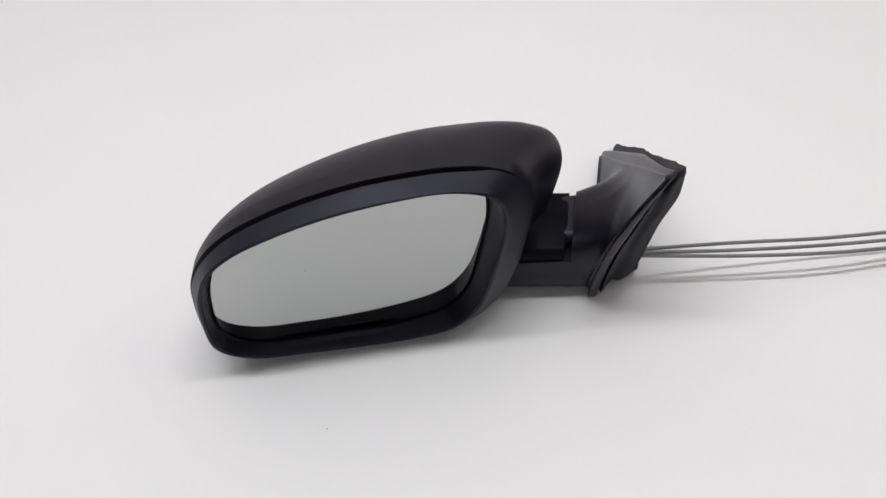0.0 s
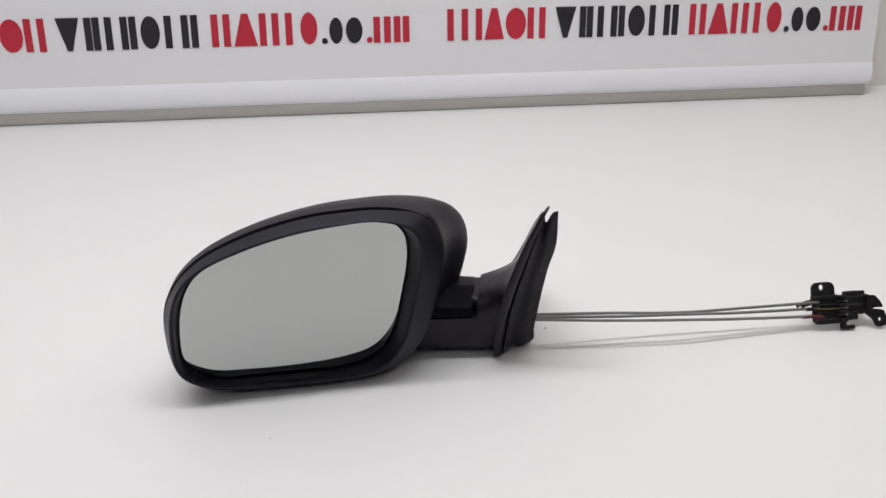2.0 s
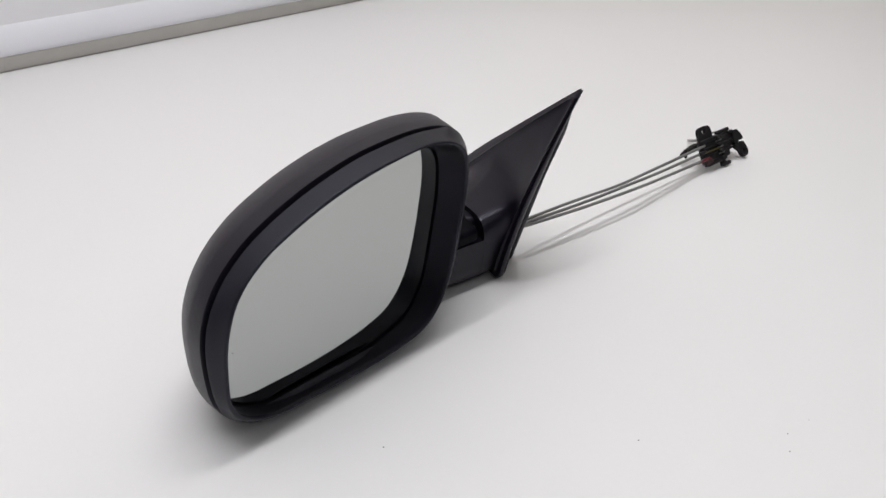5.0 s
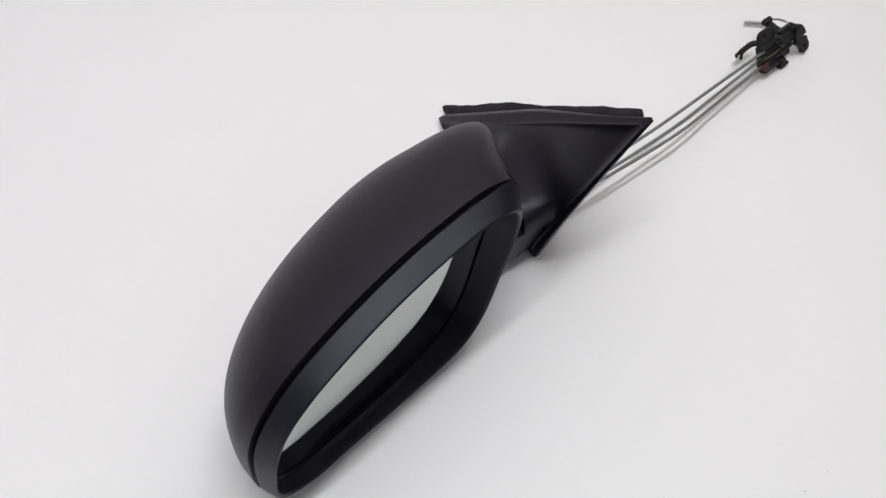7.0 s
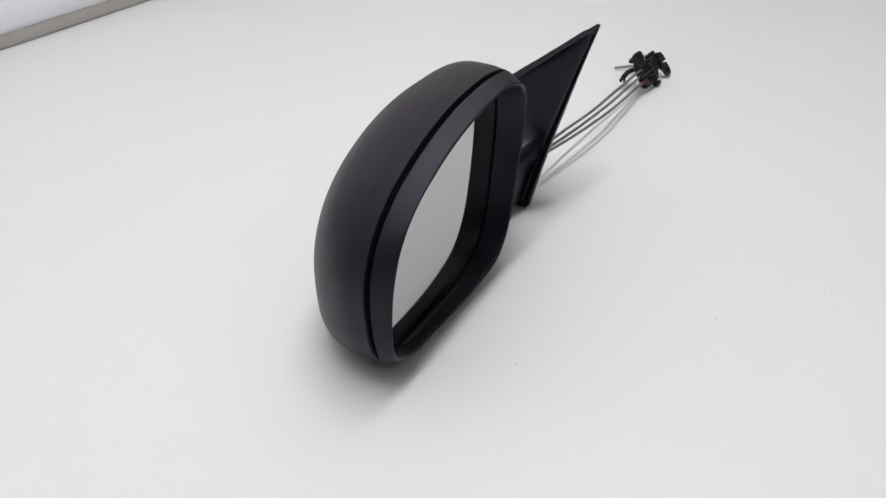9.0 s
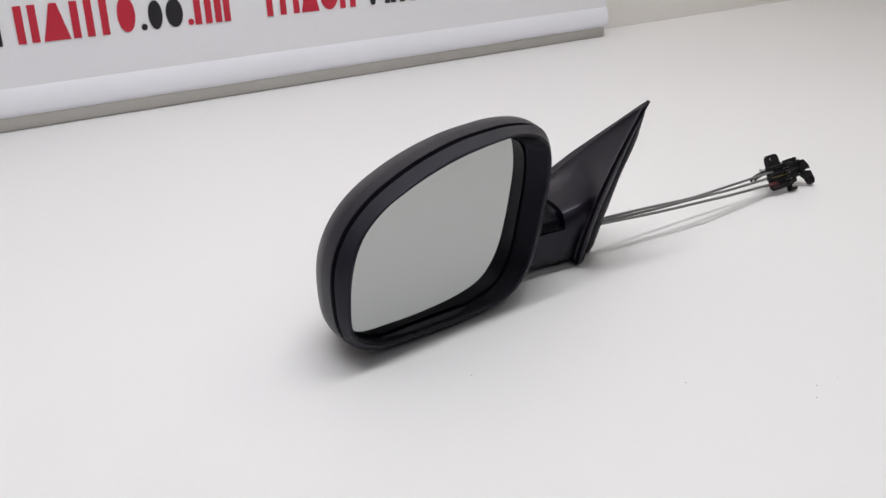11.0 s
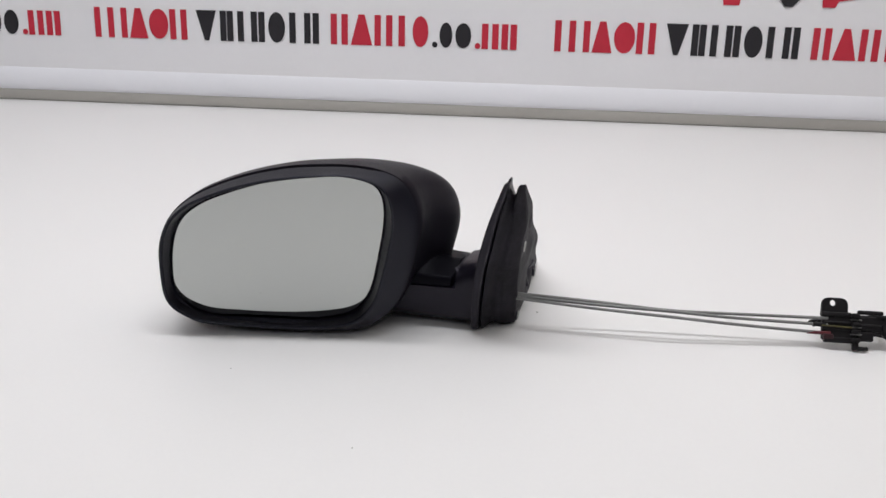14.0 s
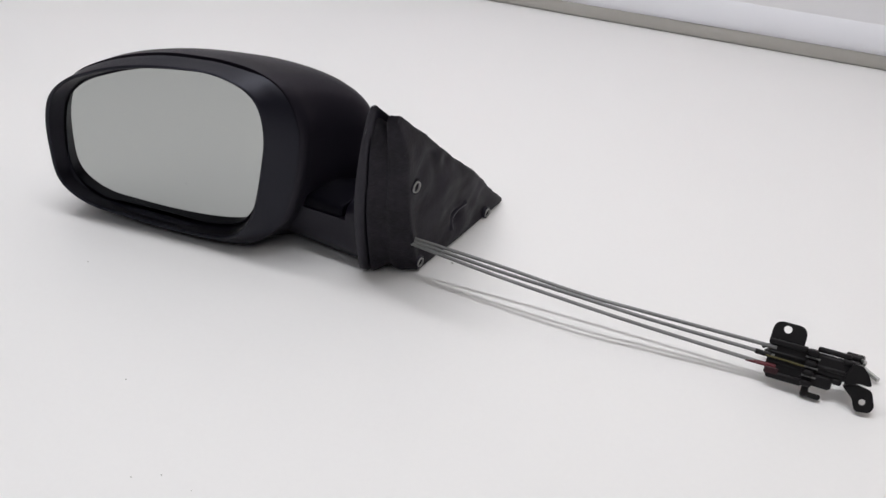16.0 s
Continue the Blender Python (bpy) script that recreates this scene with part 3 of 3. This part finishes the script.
# cables
CABLES = [[(0.166, 0.0145, 0.0342), (0.230, 0.0165, 0.0295), (0.287, 0.0170, 0.0252), (0.335, 0.0167, 0.0254), (0.395, 0.0160, 0.0264), (0.405, 0.0158, 0.0266)],
          [(0.166, 0.0130, 0.0330), (0.230, 0.0095, 0.0305), (0.287, 0.0080, 0.0290), (0.335, 0.0107, 0.0251), (0.395, 0.0135, 0.0224), (0.405, 0.0137, 0.0222)],
          [(0.166, 0.0118, 0.0315), (0.230, 0.0060, 0.0290), (0.287, 0.0035, 0.0266), (0.335, 0.0067, 0.0218), (0.395, 0.0104, 0.0172), (0.405, 0.0107, 0.0170)]]
for line in CABLES:
    bm = bmesh.new()
    tube(bm, line, 0.0012)
    part("cable", bm, STEEL, mirror, "thin grey steel-sheathed cable")

# adjuster at the end of the cables: a flat moulding that leans back, in its own axes along x, up the slope and outwards
SLOPE = Matrix(((1, 0, 0, -0.0050), (0, -0.872, 0.49, 0.0025), (0, 0.49, 0.872, 0.0026), (0, 0, 0, 1)))


def on_slope(bm, x0, x1, b0, b1, n0, n1, bevel=0.0008):
    """A rounded box in millimetres: along x, outwards from the slope, up the slope."""
    block(bm, (x0 / 1000, n0 / 1000, b0 / 1000), (x1 / 1000, n1 / 1000, b1 / 1000), bevel, SLOPE, 1)


def mm_outline(points, radius, n=44):
    return [(p.x, p.y) for p in resample(rounded([(x / 1000, z / 1000) for x, z in points], radius, 5), n)]


bm = bmesh.new()
on_slope(bm, 406.0, 429, 11.0, 31.5, -5.0, 0.5, 0.0012)
on_slope(bm, 405.0, 427, 29.0, 32.5, -4.0, 2.0)
on_slope(bm, 407.0, 427, 23.6, 25.6, 0.0, 1.6)
on_slope(bm, 407.0, 427, 18.2, 20.4, 0.0, 1.6)
on_slope(bm, 407.5, 428, 9.4, 13.6, -4.0, 2.0)
adjuster = part("cable_adjuster", bm, CLIP, mirror, "small black plastic cable adjuster with mounting lugs")
bm = bmesh.new()
on_slope(bm, 427.0, 433.0, 10.2, 13.5, -5.0, 4.0)
on_slope(bm, 427.0, 433.0, 16.8, 19.8, -5.0, 4.0)
on_slope(bm, 427.0, 433.0, 22.6, 25.4, -5.0, 4.0)
on_slope(bm, 427.0, 433.0, 28.4, 32.0, -5.0, 4.0)
on_slope(bm, 427.5, 432.5, 11.0, 31.0, -5.0, 0.0)
part("slotted_rib", bm, CLIP, adjuster)
bm = bmesh.new()
on_slope(bm, 432.0, 456.0, 18.5, 31.0, -5.0, 1.0, 0.0015)
on_slope(bm, 431.0, 443.6, 11.3, 18.8, -4.5, 1.0, 0.0012)
on_slope(bm, 432.0, 450.5, 31.5, 34.6, -3.0, 1.0)
on_slope(bm, 446.0, 453.0, 28.6, 31.5, -3.0, 2.4)
on_slope(bm, 433.0, 455.0, 22.0, 24.6, 0.0, 1.8)
on_slope(bm, 443.0, 448.5, 15.6, 19.0, -4.0, 0.8)
part("slide_housing", bm, CLIP, adjuster)
bm = bmesh.new()
plate_with_hole(bm, mm_outline([(405.0, 30.0), (424.3, 30.0), (424.5, 43.2), (405.3, 43.2)], [0.001, 0.001, 0.006, 0.006]), (0.4134, 0.0392), 0.0023, 0.0028,
                SLOPE @ Matrix.Translation((0, -0.0008, 0)))
part("mounting_lug", bm, CLIP, adjuster)
bm = bmesh.new()
block(bm, (0.4435, 0.0370, 0.0155), (0.4540, 0.0420, 0.0200), 0.0008, None, 1)
block(bm, (0.4455, 0.0180, 0.0110), (0.4520, 0.0375, 0.0180), 0.0008, None, 1)
part("stop_post", bm, CLIP, adjuster)
bm = bmesh.new()
plate_with_hole(bm, mm_outline([(448.5, 17.0), (457.0, 19.3), (465.0, 17.8), (468.0, 9.5), (466.6, 5.6), (458.6, 4.2), (455.6, 11.0)], [0.001, 0.002, 0.003, 0.003, 0.003, 0.003, 0.004]),
                (0.4613, 0.0104), 0.0019, 0.0032, SLOPE @ Matrix.Translation((0, 0.0006, 0)))
part("end_lug", bm, CLIP, adjuster)
bm = bmesh.new()
arm = mm_outline([(452.0, 30.5), (457.5, 30.2), (461.5, 26.0), (464.4, 20.0), (457.0, 20.2), (450.0, 17.5), (449.0, 23.0)], 0.0012, 30)
loft(bm, [[SLOPE @ Vector((x, y, z)) for x, z in arm] for y in (-0.0035, 0.0030)], True, True)
part("hook_arm", bm, CLIP, adjuster)
bm = bmesh.new()
on_slope(bm, 428.4, 432.4, 4.3, 13.0, -3.0, 2.0)
on_slope(bm, 431.5, 439.6, 4.3, 7.4, -1.5, 1.8)
part("clip_foot", bm, CLIP, adjuster)
bm = bmesh.new()
tube(bm, [SLOPE @ Vector((x, 0.0003, 0.0163)) for x in (0.412, 0.404, 0.395)], 0.00135, steps=6)
part("red_sleeve", bm, REDWIRE, adjuster, "dark red cable sleeve")
bm = bmesh.new()
on_slope(bm, 406.5, 414.0, 11.6, 15.8, -1.0, 2.2, 0.0006)
part("red_insert", bm, DARKRED, adjuster, "dark red plastic insert")
bm = bmesh.new()
tube(bm, [SLOPE @ Vector((x, 0.0020, z)) for x, z in ((0.405, 0.0219), (0.416, 0.0216), (0.427, 0.0213))], 0.0006, steps=6)
part("yellow_sleeve", bm, YELLOW, adjuster, "dull yellow cable sleeve")
bm = bmesh.new()
tube(bm, [SLOPE @ Vector((x, 0.0008, z)) for x, z in ((0.408, 0.0222), (0.403, 0.0223), (0.399, 0.0224))], 0.0016, steps=6)
part("cable_ferrule", bm, CLIP, adjuster)
bm = bmesh.new()
tube(bm, [(0.4640, 0.0380, 0.0080), (0.4545, 0.0468, 0.0078), (0.4451, 0.0555, 0.0075)], 0.0015, steps=6)
part("steel_pin", bm, BRIGHT, adjuster, "bright steel pin")
bm = bmesh.new()
tube(bm, [(0.422, 0.0190, 0.0230), (0.4150, 0.0300, 0.0190), (0.4030, 0.0315, 0.0160)], 0.0024, 8, 10)
tube(bm, [(0.4045, 0.0315, 0.0163), (0.3990, 0.0322, 0.0150), (0.3970, 0.0310, 0.0145)], 0.0014, 8, 6)
tube(bm, [(0.4045, 0.0315, 0.0163), (0.4005, 0.0290, 0.0140), (0.3990, 0.0282, 0.0132)], 0.0013, 8, 6)
part("rear_prong", bm, CLIP, adjuster)
for b, y in ((0.0272, 0.0009), (0.0215, 0.0012), (0.0162, 0.0008)):
    bm = bmesh.new()
    tube(bm, [SLOPE @ Vector((x, y, b)) for x in (0.4265, 0.431, 0.4345)], 0.0006, steps=6)
    part("inner_wire", bm, STEEL, adjuster, "thin grey inner wire")
bm = bmesh.new()
tube(bm, [(0.4520, 0.0385, 0.0185), (0.4540, 0.0330, 0.0215), (0.4530, 0.0260, 0.0240)], 0.0009, steps=6)
part("wire_end", bm, BRIGHT, adjuster, "short bright wire end")

# specks of dust on the worktop
for x, y, r in ((-0.0312, -0.0744, 0.0004), (0.1868, 0.0405, 0.0008), (0.0735, -0.1600, 0.0004), (0.1265, -0.2190, 0.0004), (0.1390, -0.2110, 0.0004), (0.1590, -0.2130, 0.0003)):
    bm = bmesh.new()
    bmesh.ops.create_icosphere(bm, subdivisions=2, radius=r, matrix=Matrix.Translation((x, y, r * 0.4)) @ Matrix.Diagonal((1.4, 0.9, 0.6, 1)))
    speck = new("dust_speck", finish("dust_speck", bm, DUST))
    tagged(speck, "tiny dark dust speck on the worktop", "dust speck", group="dust specks on the worktop")
